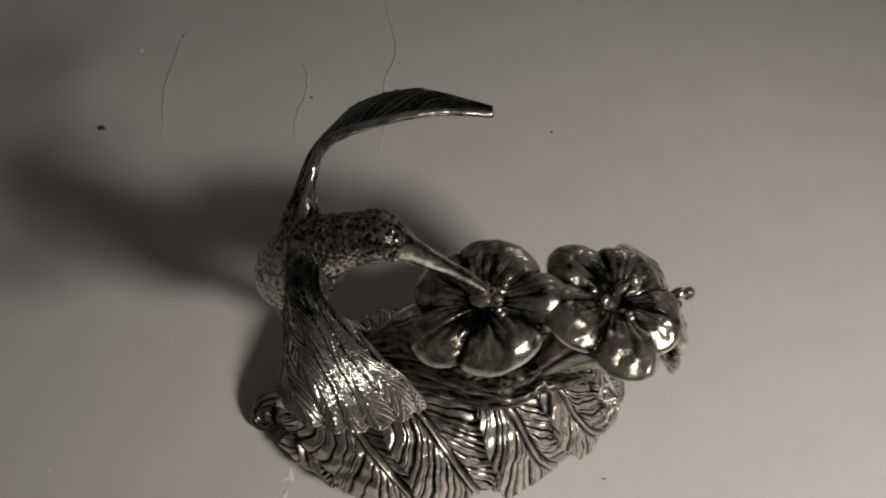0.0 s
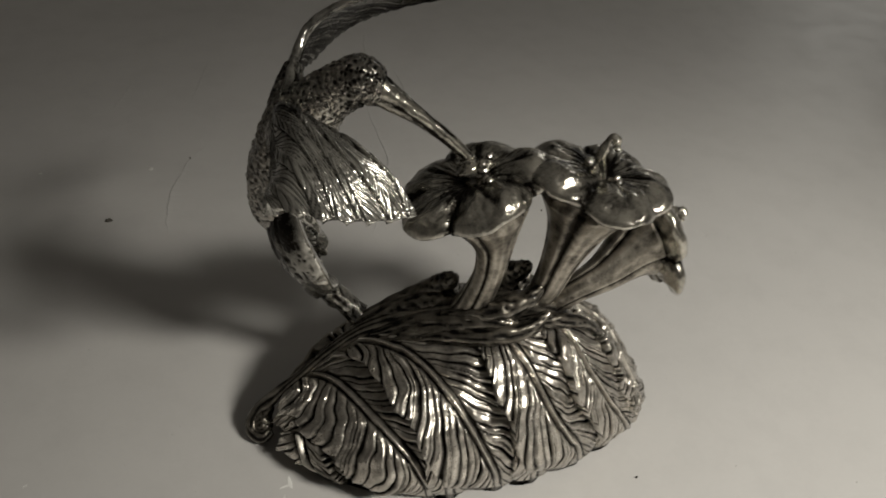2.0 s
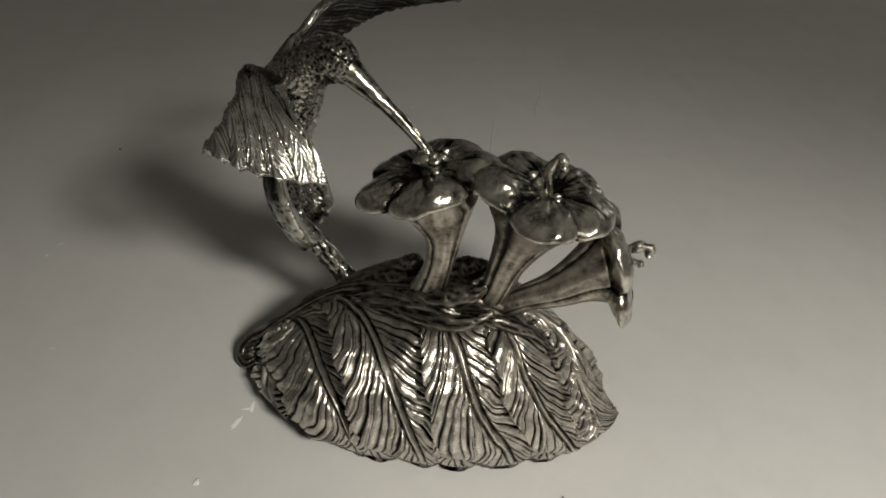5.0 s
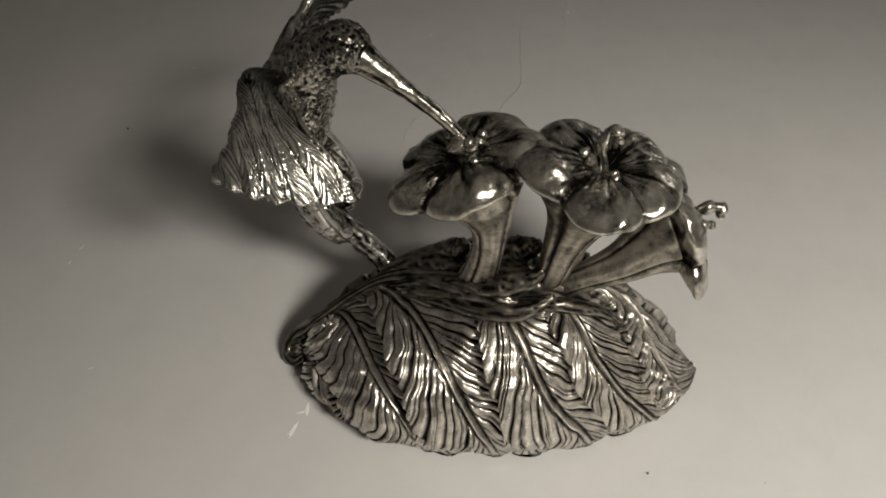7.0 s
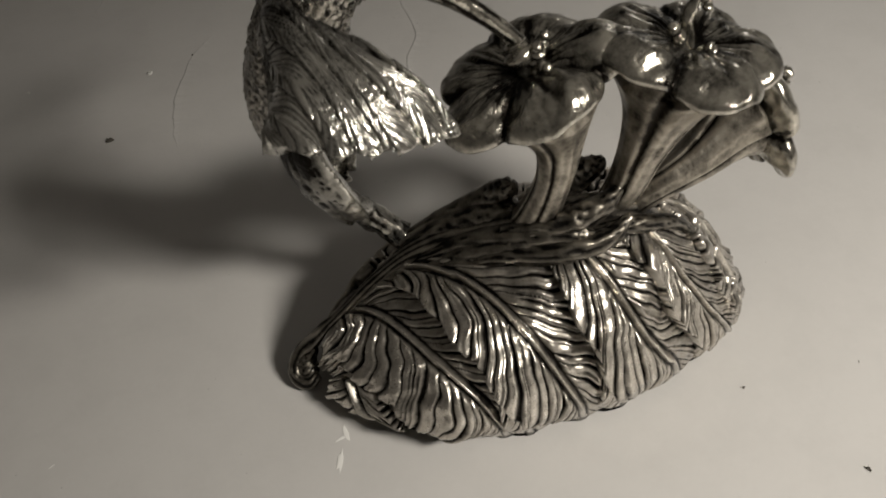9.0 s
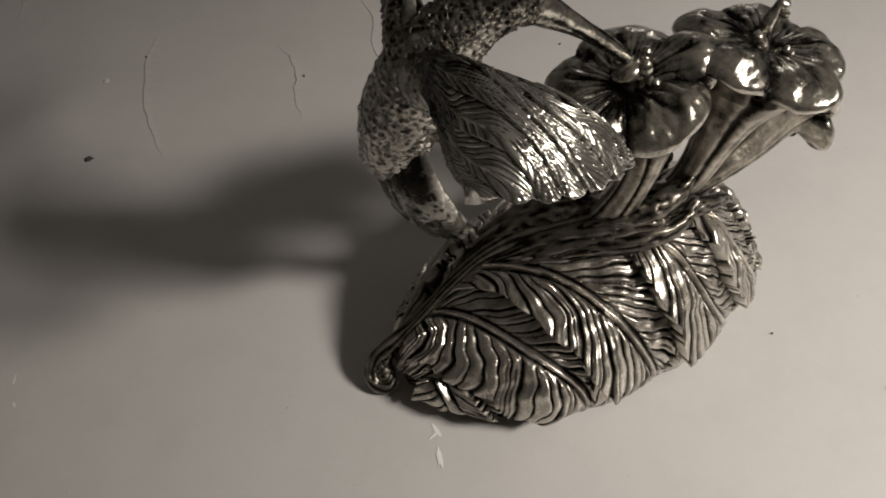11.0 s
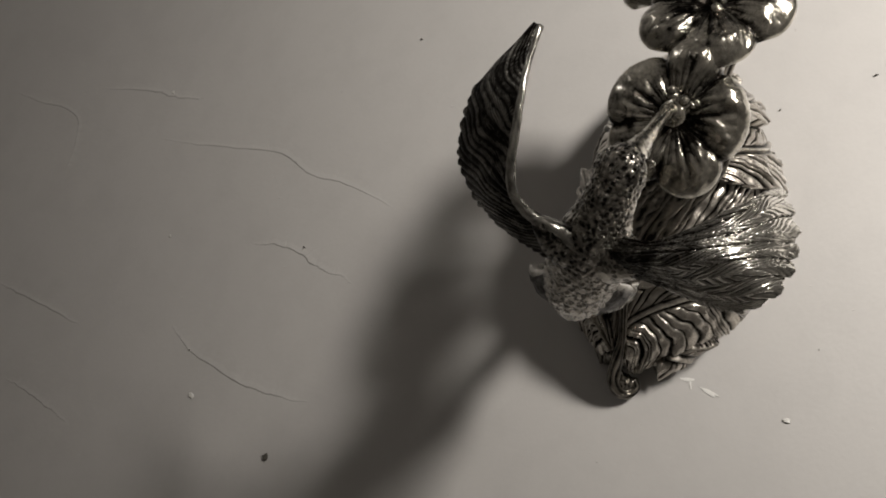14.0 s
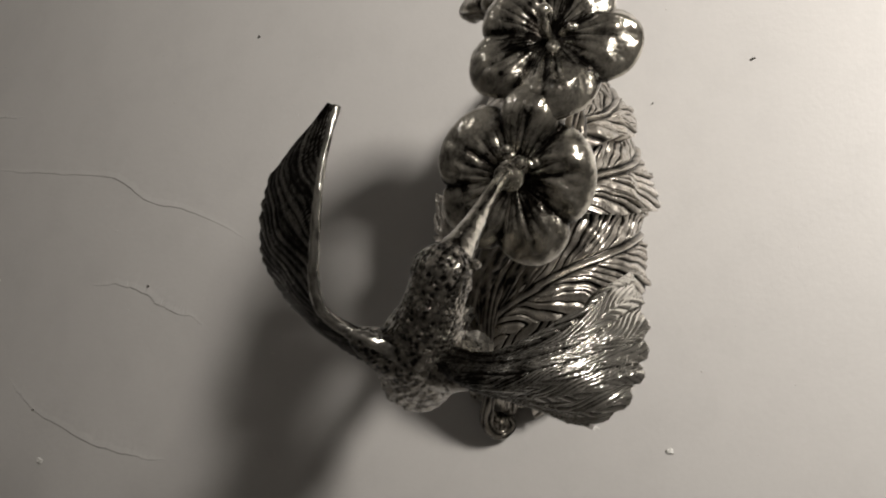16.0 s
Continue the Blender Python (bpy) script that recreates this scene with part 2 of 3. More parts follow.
FRONT_Y = (0.52, -1.8, -10.3, -18.9, -24.6, -26.2, -25.4, -23.0, -18.1, -13.5, -8.2, -1.2, 3.6)
BACK_X = (-46, -44, -40, -28, -15, 0, 15, 30, 42, 49, 51.5)
BACK_Y = (1, 4, 9, 16.5, 20, 20, 18, 12.5, 8.5, 6, 4.5)
MID_X = (-46, -37, -21, -2, 15, 25, 40, 51.5)
MID_Y = (0, 2, 3, -1, -3, -3, -1, 4)
ARC = 42.0


def mound(x, q):
    """The mound's surface in mm: x along it, q the way down from the crest (minus: front, plus: back); past its foot it runs out flat."""
    h, f, b, k = np.interp(x, CREST_X, CREST_Z), np.interp(x, FRONT_X, FRONT_Y), np.interp(x, BACK_X, BACK_Y), np.interp(x, MID_X, MID_Y)
    v = np.clip(q / ARC, -1, 1)
    a = v * math.pi / 2
    side = np.where(v > 0, b - k, k - f)
    past = np.sign(q) * np.maximum(np.abs(q) - ARC, 0)
    tuck = np.clip((np.abs(v) - 0.72) / 0.28, 0, 1)
    y = k + side * np.sin(a) * (1.03 - 0.125 * tuck * tuck) + past * 0.85
    z = h * np.maximum(np.cos(a), 0) ** 0.85 - np.abs(past) * 0.12
    return np.stack([x + past * 0, y, z], -1)


def relief_on(x, q, lift):
    P = mound(x, q)
    e = 0.4
    n = np.cross(mound(x + e, q) - mound(x - e, q), mound(x, q + e) - mound(x, q - e))
    n /= np.maximum(np.linalg.norm(n, axis=-1, keepdims=True), 1e-9)
    foot = np.clip((np.abs(q) - ARC * 0.8) / (ARC * 0.2), 0, 1)[..., None]
    n = n * (1 - 0.6 * foot) + np.array((0, 0, 0.6)) * foot
    P = P + n * lift[..., None]
    P[..., 2] = np.maximum(P[..., 2], 0.25)
    return P


def make_mound():
    n, m = 150, 130
    x, q = np.meshgrid(np.linspace(-39.6, 51.5, n), np.linspace(-ARC, ARC, m), indexing="ij")
    phase = x / 2.4 + np.abs(q) * 0.25 + ripple(x * 0.2, q * 0.2, 3) * 0.8
    ridge = np.sqrt(np.abs(np.sin(math.pi * phase)))
    P = relief_on(x, q, ridge * 1.1 - 1.2)
    k = np.interp(x, MID_X, MID_Y)
    P[..., 1] = k + (P[..., 1] - k) * 0.90
    under = P.copy()
    under[..., 2] = 0.0
    pts, faces, ox = sheet(P, np.clip(1.4 - ridge * 1.1, 0, 1), under)
    return mesh_from("mound", pts * MM, faces, PEWTER_LEAF, ox)


def make_leaf(ribs, widths, lift, seed, shares=(1.0, 1.0), pitch=2.9, slant=(1.0, 1.25), curl=(0.0, 0.5), shingle=2.4, flat=0.0):
    """A cast leaf that lies on the mound: its midrib in (x, q), half widths along it, barbs that leave the rib along it and bend out to the margin."""
    n, m = 250, 101
    rows = curve_points(ribs, n)
    step = np.concatenate([[0], np.cumsum(np.linalg.norm(np.diff(rows, axis=0), axis=1))])
    length = step[-1]
    tang = np.gradient(rows, axis=0)
    tang /= np.linalg.norm(tang, axis=1, keepdims=True)
    across = np.stack([-tang[:, 1], tang[:, 0]], -1)
    w = np.linspace(-1, 1, m)
    along = step / length
    half = np.interp(along, np.linspace(0, 1, len(widths)), widths) * np.sqrt(np.clip(1 - np.clip((along - 0.82) / 0.18, 0, 0.97) ** 3, 0, 1))
    S, W = np.meshgrid(step, w, indexing="ij")
    upper = W > 0
    size = np.where(upper, shares[0], shares[1])
    D = np.abs(W) * half[:, None] * size
    side = np.sign(W)
    lead = np.where(upper, slant[0], slant[1]) * D + np.where(upper, 3.6, 3.4) * (1 - np.exp(-D / 2.6))
    phase = (S - lead) / pitch + 0.30 * ripple(S * 0.28 + side, D * 0.40, seed) + 0.45 * ripple(S * 0.13, side * 2, seed + 5)
    phase = phase + 0.13 * np.sin(phase * 2.3 + seed) + 0.10 * np.sin(phase * 3.9 + side)
    which = np.floor(phase)
    fr = phase - which
    a, b, c = chance(which, side, seed), chance(which, side, seed + 9), chance(which, side, seed + 21)
    middle = 0.42 + 0.16 * a
    near = np.clip((D - 0.8) / 1.2, 0, 1)
    hump = np.clip(1 - np.abs(fr - middle) / np.where(fr < middle, middle, 1 - middle), 0, 1)
    barb = np.clip(hump * (1.9 + 0.6 * b + flat), 0, 1) ** np.where(upper, 0.95, 0.8)
    thin = np.abs(np.sin(2 * math.pi * phase + 1.5 * a)) ** 0.5
    split = np.exp(-((fr - middle - 0.06) / 0.09) ** 2) * np.clip(c * 2.4 - 1.2, 0, 1) * np.clip((D - 2.5) / 2, 0, 1)
    barb = barb * (1 - 0.65 * split)
    tall = np.where(upper, 0.8, 1.05) / (1 + 0.5 * flat) * (0.55 + 0.85 * c) * (0.9 + 0.5 * ripple(S * 0.5, D * 0.3 + side * 3, seed + 2))
    rib = np.exp(-(D / 0.5) ** 2)
    gutter = np.exp(-((D - 0.95) / 0.34) ** 2)
    edge = np.abs(W) ** 4
    tilt = np.clip(0.5 - 0.5 * W * half[:, None] / 9.0, 0, 1) * shingle * np.clip(along / 0.3, 0.05, 1)[:, None]
    height = lift + tilt + barb * 1.3 * tall * near + rib * 0.9 + (1 - near) * 0.35 - gutter * 0.5 - 0.2 * (1 - thin) * near
    height = height + edge * np.where(upper, curl[0], curl[1]) + 0.6 * ripple(S * 0.12, W * 1.2, seed + 1)
    lobes = np.abs(np.sin(math.pi * phase / 4 + seed)) ** 0.5
    G = rows[:, None, :] + across[:, None, :] * (W * half[:, None] * size * (0.84 + (0.05 * barb + 0.17 * lobes) * np.abs(W) ** 3))[..., None]
    past = np.maximum(np.abs(G[..., 1]) - ARC + 1, 0)
    X, Q = G[..., 0], np.sign(G[..., 1]) * (np.minimum(np.abs(G[..., 1]), ARC - 1) + 3.4 * np.tanh(past / 5.5))
    P = relief_on(X, Q, height)
    low = relief_on(X, Q, np.full_like(height, -0.8))
    end = np.clip((np.abs(Q) - ARC * 0.80) / (ARC * 0.20), 0, 1) ** 1.5
    flare = end * (2.0 * np.sqrt(np.clip(1 - W ** 4, 0, 1)) - 0.8)
    P[..., 2] += 0.9 * end
    P[..., 1] += np.sign(Q) * flare
    low[..., 1] += np.sign(Q) * flare * 0.8
    # 0.16 on the upper half paints in its shade, turned away from the lamp
    ox = np.clip(1.5 - barb * (1.55 + 0.4 * b), 0, 1) * near + gutter * 0.9 + np.where(upper, 0.16, 0.0) + 0.3 * split + 0.5 * np.clip(0.6 - thin, 0, 1) * near
    pts, faces, ox = sheet(P, ox, low)
    return mesh_from("leaf", pts * MM, faces, PEWTER_LEAF, ox)


part("mound", make_mound(), figurine, "ribbed inner body of the leafy base")
LEAVES = [
    # midrib in (x, q), half widths, lift, seed, shares of the upper and the lower half, shingle
    ([(22, 2), (30, 1.5), (35, -3), (38.5, -10), (42.5, -18), (46, -28), (48, -37)], (3, 5, 6, 7, 7, 6, 4), 0.3, 11, (1, 1), 1.0),
    ([(-36.6, 3), (-36.2, -7), (-34.6, -18), (-32.2, -27), (-29.5, -37)], (1.4, 3.2, 4.2, 4.6, 4.2), 0.4, 6, (1, 1.0), 0.4),
    ([(-37, 4), (-32.2, -0.5), (-27.2, -8), (-22.7, -16), (-18, -23.5), (-13.4, -30.6), (-10.4, -37.4), (-9, -43.4)], (1.5, 6.5, 10.5, 11, 10.5, 9.5, 8, 6), 0.5, 1, (1.25, 1.12), 1.6),
    ([(31, -31), (34.5, -37), (36.5, -43.6)], (3, 5, 4.6), 1.0, 20, (1, 1), 0.4),
    ([(41, -24), (44.5, -31), (46.5, -40)], (3, 4.6, 4.4), 0.8, 22, (1, 1), 0.4),
    ([(-34.6, -24), (-33.2, -33), (-31.6, -44.0)], (2.0, 4.8, 5.2), 2.4, 18, (1, 1), 0.4),
    ([(-8, -30), (-6, -37), (-4.5, -44.0)], (3, 5, 4.8), 2.6, 16, (1, 1), 0.4),
    ([(-27, 2), (-19.5, -2), (-14.5, -6.5), (-8.5, -13.5), (-4, -21), (0, -29), (4, -36), (6.5, -43.6)], (2, 4.5, 6.5, 8.5, 9.5, 9.5, 8.5, 6.5), 0.6, 2, (1.25, 1.0), 3.6),
    ([(10, -30), (13, -37), (15, -44.0)], (3, 5, 4.8), 2.8, 17, (1, 1), 0.4),
    ([(-3, -3), (2, -5), (6.5, -8.5), (10.5, -15), (13.5, -21.5), (17.5, -28.5), (23.5, -35), (27.5, -43.4)], (2, 5, 7, 8.5, 9.5, 10, 9.5, 7), 0.6, 3, (1.15, 0.95), 3.8),
    ([(12, -3), (17.5, -6.5), (21.5, -11.5), (25, -18), (29, -23.5), (33.5, -28.5), (38.5, -34), (42, -42)], (2, 4.5, 6, 7, 7.5, 7.5, 7, 5), 0.5, 4, (1.2, 0.9), 3.0),
    ([(-38, 6), (-34, 12), (-29, 20), (-25, 30), (-23, 45)], (2, 7, 9, 8, 6), 0.1, 7, (1, 1), 0.3),
    ([(-26, 3), (-17, 10), (-10, 18), (-4, 28), (0, 45)], (3, 8, 10, 9, 6), 0.4, 8, (1, 1), 0.7),
    ([(-3, 3), (6, 10), (13, 18), (18, 28), (22, 45)], (3, 8, 10, 9, 6), 0.4, 9, (1, 1), 0.7),
    ([(16, 3), (25, 8), (32, 16), (37, 26), (41, 43)], (3, 8, 10, 9, 6), 0.4, 10, (1, 1), 0.7),
]
for ribs, widths, lift, seed, shares, shingle in LEAVES:
    part("leaf", make_leaf(ribs, widths, lift, seed, shares, slant=(1.0, 0.8) if seed == 1 else (1.0, 1.25), shingle=shingle, flat=0.4), figurine)


def bark(seed):
    def relief(s, th):
        phase = th * 7 / (2 * math.pi) + 0.5 * ripple(s * 14, th, seed)
        ridge = np.abs(np.sin(math.pi * phase)) ** 0.6
        return ridge * 0.42 - 0.2 + 0.10 * ripple(s * 30, th * 2, seed), np.clip(1.6 - ridge * 1.5, 0, 1)
    return relief


BRANCH = [(-42.6, -1.2, 3.2, 1.3), (-44.2, -1.9, 2.2, 1.35), (-46.0, -0.6, 2.3, 1.4), (-46.4, 1.4, 3.4, 1.4), (-44.9, 3.0, 5.4, 1.4), (-42.4, 3.2, 8.0, 1.4), (-39.2, 2.6, 12.0, 1.15), (-35, 2.0, 16.4, 0.9),
          (-28, 2.6, 22.6, 1.0), (-20, 2.4, 28.6, 1.4), (-11, 0.6, 33.6, 2.2), (-2, -4, 39, 3.0), (8, -8, 40.5, 3.2), (17, -9, 39.5, 2.6), (24, -7, 34, 1.5)]
KNOT = [(-42.4, 0.2, 2.6, 1.4), (-43.8, 0.6, 3.6, 2.0), (-43.6, 1.6, 5.0, 1.6), (-41.8, 2.4, 7.4, 0.9)]


def settled(ctrl):
    """Control rows pressed down into the hollow of the ridge."""
    return [(x, y, z - 2.4 * math.exp(-((x + 4) / 13) ** 2), r) for x, y, z, r in ctrl]


branch_bits = join(tube(settled(BRANCH), 150, 28, bark(1)), tube(KNOT, 40, 20, bark(4)))
part("branch", mesh_from("branch", *branch_bits[:2], PEWTER_BARK, branch_bits[2]), figurine, "grooved branch with a curled end")


def strand(ctrl, seed):
    """A bract of the branch: a long flattened strand that hugs the ridge."""
    pts, f, ox = join(tube(ctrl, 60, 18, bark(seed)))
    return part("bract", mesh_from("bract", pts, f, PEWTER_BARK, ox), figurine)


strand([(-21, -1.2, 25.6, 0.5), (-16, -3.0, 28.6, 1.3), (-9, -6.0, 33.0, 2.1), (-1, -9.8, 36.6, 1.9), (5, -12.0, 37.4, 0.8)], 12)
strand([(-23, 4.6, 25.8, 0.6), (-14, 3.4, 31.4, 1.8), (-6, -0.5, 36.6, 2.4), (-1, -3.5, 39.6, 1.6)], 13)
strand([(-19, 0.6, 27.6, 0.6), (-10, -3.4, 33.4, 1.9), (-1, -9.4, 38.2, 2.3), (6, -12.6, 39.6, 1.6), (10, -13.2, 39.4, 0.6)], 2)
strand([(-22, 7, 26.6, 1.0), (-13, 5, 32.2, 1.9), (-5, 1.6, 38.6, 2.3), (-2.5, -1.5, 43.0, 1.8), (-2.0, -3.0, 45.0, 0.9)], 3)
strand([(-14, -4.5, 29.6, 0.8), (-5, -9.6, 34.8, 1.5), (4, -14.0, 37.2, 1.8), (12, -14.4, 38.6, 1.6), (17, -12.6, 41, 0.8)], 4)
strand([(-5, -7.4, 38.2, 1.0), (1, -10.4, 40.6, 1.5), (6, -11.6, 42.0, 2.2), (11.5, -11.6, 44.0, 1.9), (15, -11.2, 47, 0.8)], 5)
strand([(2, -2.4, 40, 1.6), (8, -3.0, 43.6, 2.7), (12, -4.4, 46.4, 2.0), (14, -5.2, 48.4, 0.9)], 6)
strand([(10, -12.6, 38.8, 0.8), (18, -13, 39.0, 1.4), (26, -11, 35.6, 1.2), (32, -9, 30, 0.6)], 7)


def make_flower(stem, centre, axis, start, radius, droop, seed, sizes, lifts):
    """A trumpet flower: a fluted tube that widens into five uneven, overlapping petals round a sunken throat."""
    centre, axis = np.array(centre, float), np.array(axis, float)
    axis /= np.linalg.norm(axis)
    u = np.array((1, 0, 0)) - axis * axis[0] if abs(axis[0]) < 0.8 else np.array((0, 0, 1)) - axis * axis[2]
    u /= np.linalg.norm(u)
    v = np.cross(axis, u)
    m = 220
    th = np.linspace(0, 2 * math.pi, m, endpoint=False)
    wob = th + 0.10 * np.sin(th * 2 + seed) + 0.06 * np.sin(th * 3 + seed * 3)
    place = ((wob - math.radians(start)) / (2 * math.pi / 5)) % 5
    each = np.floor(place + 0.5).astype(int) % 5
    off = (place + 0.5) % 1 - 0.5
    lobe = np.clip(np.cos(off * math.pi), 0, 1) ** 0.46
    blend = np.clip(np.cos(off * math.pi), 0, 1) ** 0.8
    size = 0.93 + (np.array(sizes)[each] - 0.93) * blend
    lift = np.array(lifts)[each] * blend
    fold = np.exp(-(off / 0.045) ** 2)
    fine = np.abs(np.sin(off * math.pi * 5.5 + 0.5 * np.sin(th * 4 + seed)))
    vein = np.abs(np.sin(th * 17 + 1.5 * np.sin(th * 3 + seed) + seed))
    rings, ox = [], []
    rows = curve_points(stem, 30)
    A0, B0, T0 = frames_along(rows[:, :3])
    for i, row in enumerate(rows):
        k = i / 29
        a = (1 - k) * (u - T0[i] * (u @ T0[i])) + k * u
        a /= np.linalg.norm(a)
        b = np.cross(T0[i] * (1 - k) + axis * k, a)
        b /= np.linalg.norm(b)
        groove = np.exp(-((np.abs(off) - 0.5) / 0.07) ** 2)
        flute = 1 - 0.09 * groove * (0.5 + k) + 0.015 * np.cos(th * 13 + np.sin(th * 2 + i * 0.1))
        rings.append(row[:3] + row[3] * flute[:, None] * (np.cos(th)[:, None] * a + np.sin(th)[:, None] * b))
        ox.append(np.clip(0.8 * groove + 0.12 - 0.15 * np.cos(th * 13 + np.sin(th * 2 + i * 0.1)), 0, 0.9))
    profile = [(0.56, -0.38), (0.72, -0.27), (0.86, -0.20), (0.95, -0.17), (1.0, -0.11), (0.985, -0.04), (0.93, 0.01), (0.84, 0.045), (0.72, 0.06), (0.60, 0.055), (0.48, 0.045), (0.37, 0.03), (0.27, 0.005), (0.18, -0.03), (0.10, -0.07), (0.02, -0.09)]
    prof = curve_points(profile, 64)
    for i, (rr, zz) in enumerate(prof):
        share = min(max((rr - 0.15) / 0.6, 0), 1)
        top = i > 17
        r = radius * rr * (1 - 0.15 * (1 - lobe) * share) * (1 + (size - 1) * share)
        puff = ((lobe - 0.85) * 0.07 + lift + 0.10 * off * blend ** 0.3) * share
        crease = 0.06 * (fine - 0.6) * share * max(1 - 1.3 * rr, 0) - 0.018 * math.sin(min(rr, 1) * math.pi) * fold if top else 0
        z = radius * (zz * 0.8 + puff + crease) - droop * radius * np.maximum(r / radius - 0.35, 0) ** 1.6
        if top:
            z = z + radius * 0.055 * blend * math.sin(math.pi * min(rr, 1) ** 1.7)
        z = z + radius * share * (0.032 * ripple(th * 5, rr * 8 + th * 2, seed) + 0.012 * np.sin(th * 9 + rr * 7 + seed) + (0.009 * vein * (0.6 + 0.4 * math.sin(rr * 9 + seed)) if top else 0))
        rings.append(centre + axis * z[:, None] + r[:, None] * (np.cos(th)[:, None] * u + np.sin(th)[:, None] * v))
        # tone darkens towards the throat and in the creases between petals
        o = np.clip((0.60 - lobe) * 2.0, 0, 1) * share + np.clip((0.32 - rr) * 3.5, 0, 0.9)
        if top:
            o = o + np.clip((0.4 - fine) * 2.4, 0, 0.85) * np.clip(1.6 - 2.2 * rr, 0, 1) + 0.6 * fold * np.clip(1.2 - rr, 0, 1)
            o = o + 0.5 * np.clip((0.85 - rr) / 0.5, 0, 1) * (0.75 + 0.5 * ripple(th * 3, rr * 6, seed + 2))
            o = o + 0.9 * np.clip(0.35 - vein, 0, 1) * np.clip(1.3 - rr, 0, 1)
        ox.append(np.clip(o, 0, 1))
    P = np.array(rings)
    n = len(rings)
    pts = np.concatenate([P.reshape(-1, 3), [P[0].mean(0), P[-1].mean(0)]])
    f = [tuple(q) for q in grid_faces(n, m, wrap=True)]
    f += [(n * m, (j + 1) % m, j) for j in range(m)] + [(n * m + 1, (n - 1) * m + j, (n - 1) * m + (j + 1) % m) for j in range(m)]
    slots = [1 if q[0] < 30 * m else 0 for q in f]
    return pts * MM, f, np.concatenate([np.array(ox).reshape(-1), [0.5, 1.0]]), slots


def flower(stem, centre, axis, start, radius, droop, seed, sizes, lifts, label):
    pts, f, ox, slots = make_flower(stem, centre, axis, start, radius, droop, seed, sizes, lifts)
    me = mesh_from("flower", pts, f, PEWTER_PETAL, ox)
    me.materials.append(PEWTER_STEM)
    me.polygons.foreach_set("material_index", slots)
    return part("flower", me, figurine, label)


def stamen(ctrl, parent):
    bits = [tube(ctrl, 40, 12, lambda s, th: (0.22 * np.sin(s * 19) + 0.08 * np.sin(th * 2 + s * 31), 0.45 * np.clip(-np.sin(s * 19), 0, 1)))]
    tip = ctrl[-1]
    bits.append(tube([(tip[0] - 0.2, tip[1], tip[2] - 0.5, 0.5), (tip[0], tip[1], tip[2], 1.0), (tip[0] + 0.3, tip[1], tip[2] + 0.6, 0.5)], 8, 12))
    pts, f, ox = join(*bits)
    return part("stamen", mesh_from("stamen", pts, f, PEWTER_PETAL, ox), parent)


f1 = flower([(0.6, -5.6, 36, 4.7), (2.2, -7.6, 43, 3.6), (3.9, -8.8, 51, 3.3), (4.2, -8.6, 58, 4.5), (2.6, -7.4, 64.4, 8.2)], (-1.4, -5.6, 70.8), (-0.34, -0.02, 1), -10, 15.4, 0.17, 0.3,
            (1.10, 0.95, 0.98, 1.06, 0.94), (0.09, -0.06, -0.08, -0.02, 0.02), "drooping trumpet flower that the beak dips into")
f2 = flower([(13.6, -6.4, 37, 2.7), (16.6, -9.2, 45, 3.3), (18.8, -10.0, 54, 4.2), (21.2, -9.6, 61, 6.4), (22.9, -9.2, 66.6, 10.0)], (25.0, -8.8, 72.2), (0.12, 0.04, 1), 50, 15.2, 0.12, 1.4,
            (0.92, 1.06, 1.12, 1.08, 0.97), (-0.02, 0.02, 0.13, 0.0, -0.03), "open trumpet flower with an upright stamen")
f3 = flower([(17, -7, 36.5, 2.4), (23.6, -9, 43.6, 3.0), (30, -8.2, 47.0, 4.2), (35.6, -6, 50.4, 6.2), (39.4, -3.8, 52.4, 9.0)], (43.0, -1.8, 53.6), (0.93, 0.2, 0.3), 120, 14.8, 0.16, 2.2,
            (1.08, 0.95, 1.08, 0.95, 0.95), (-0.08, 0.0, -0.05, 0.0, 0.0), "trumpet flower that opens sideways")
stamen([(24.5, -9.1, 66, 1.0), (24.7, -8.9, 72, 1.0), (23.9, -8.5, 76, 0.95), (25.3, -8.1, 79.2, 1.0), (26.7, -8.3, 79.0, 1.0), (26.9, -8.7, 77.6, 0.9)], f2)
stamen([(24.3, -9.3, 66, 0.9), (23.2, -9.7, 72, 0.9), (20.9, -10.1, 76, 1.2)], f2)
stamen([(24.7, -9.5, 66, 0.9), (26.1, -11.5, 72, 0.9), (26.7, -12.9, 72.6, 0.8)], f2)
stamen([(40, -2, 53.6, 1.2), (44.5, -1.8, 55.6, 1.2), (47.2, -1.6, 56.8, 1.15), (49.0, -1.5, 56.0, 1.2), (49.0, -1.8, 54.6, 1.0)], f3)
stamen([(40, -2, 52.6, 1.0), (44, -2.8, 53, 0.9), (47.6, -2.6, 52.8, 1.0)], f3)
stamen([(0, -5.4, 69, 1.4), (-1.4, -5.4, 72.6, 2.3), (-2.2, -4.6, 74.4, 1.8), (-2.6, -4.2, 75.2, 1.4)], f1)
stamen([(0, -5.6, 69, 1.0), (0.6, -6.6, 73, 1.2), (0.4, -7.2, 75.2, 1.1)], f1)
stamen([(0, -6, 66, 0.8), (1.6, -5.0, 72, 1.0), (2.6, -4.4, 75.0, 1.0)], f1)
stamen([(0, -6, 66, 0.8), (0.6, -8, 71.6, 0.8), (1.4, -9.4, 72.6, 0.8)], f1)


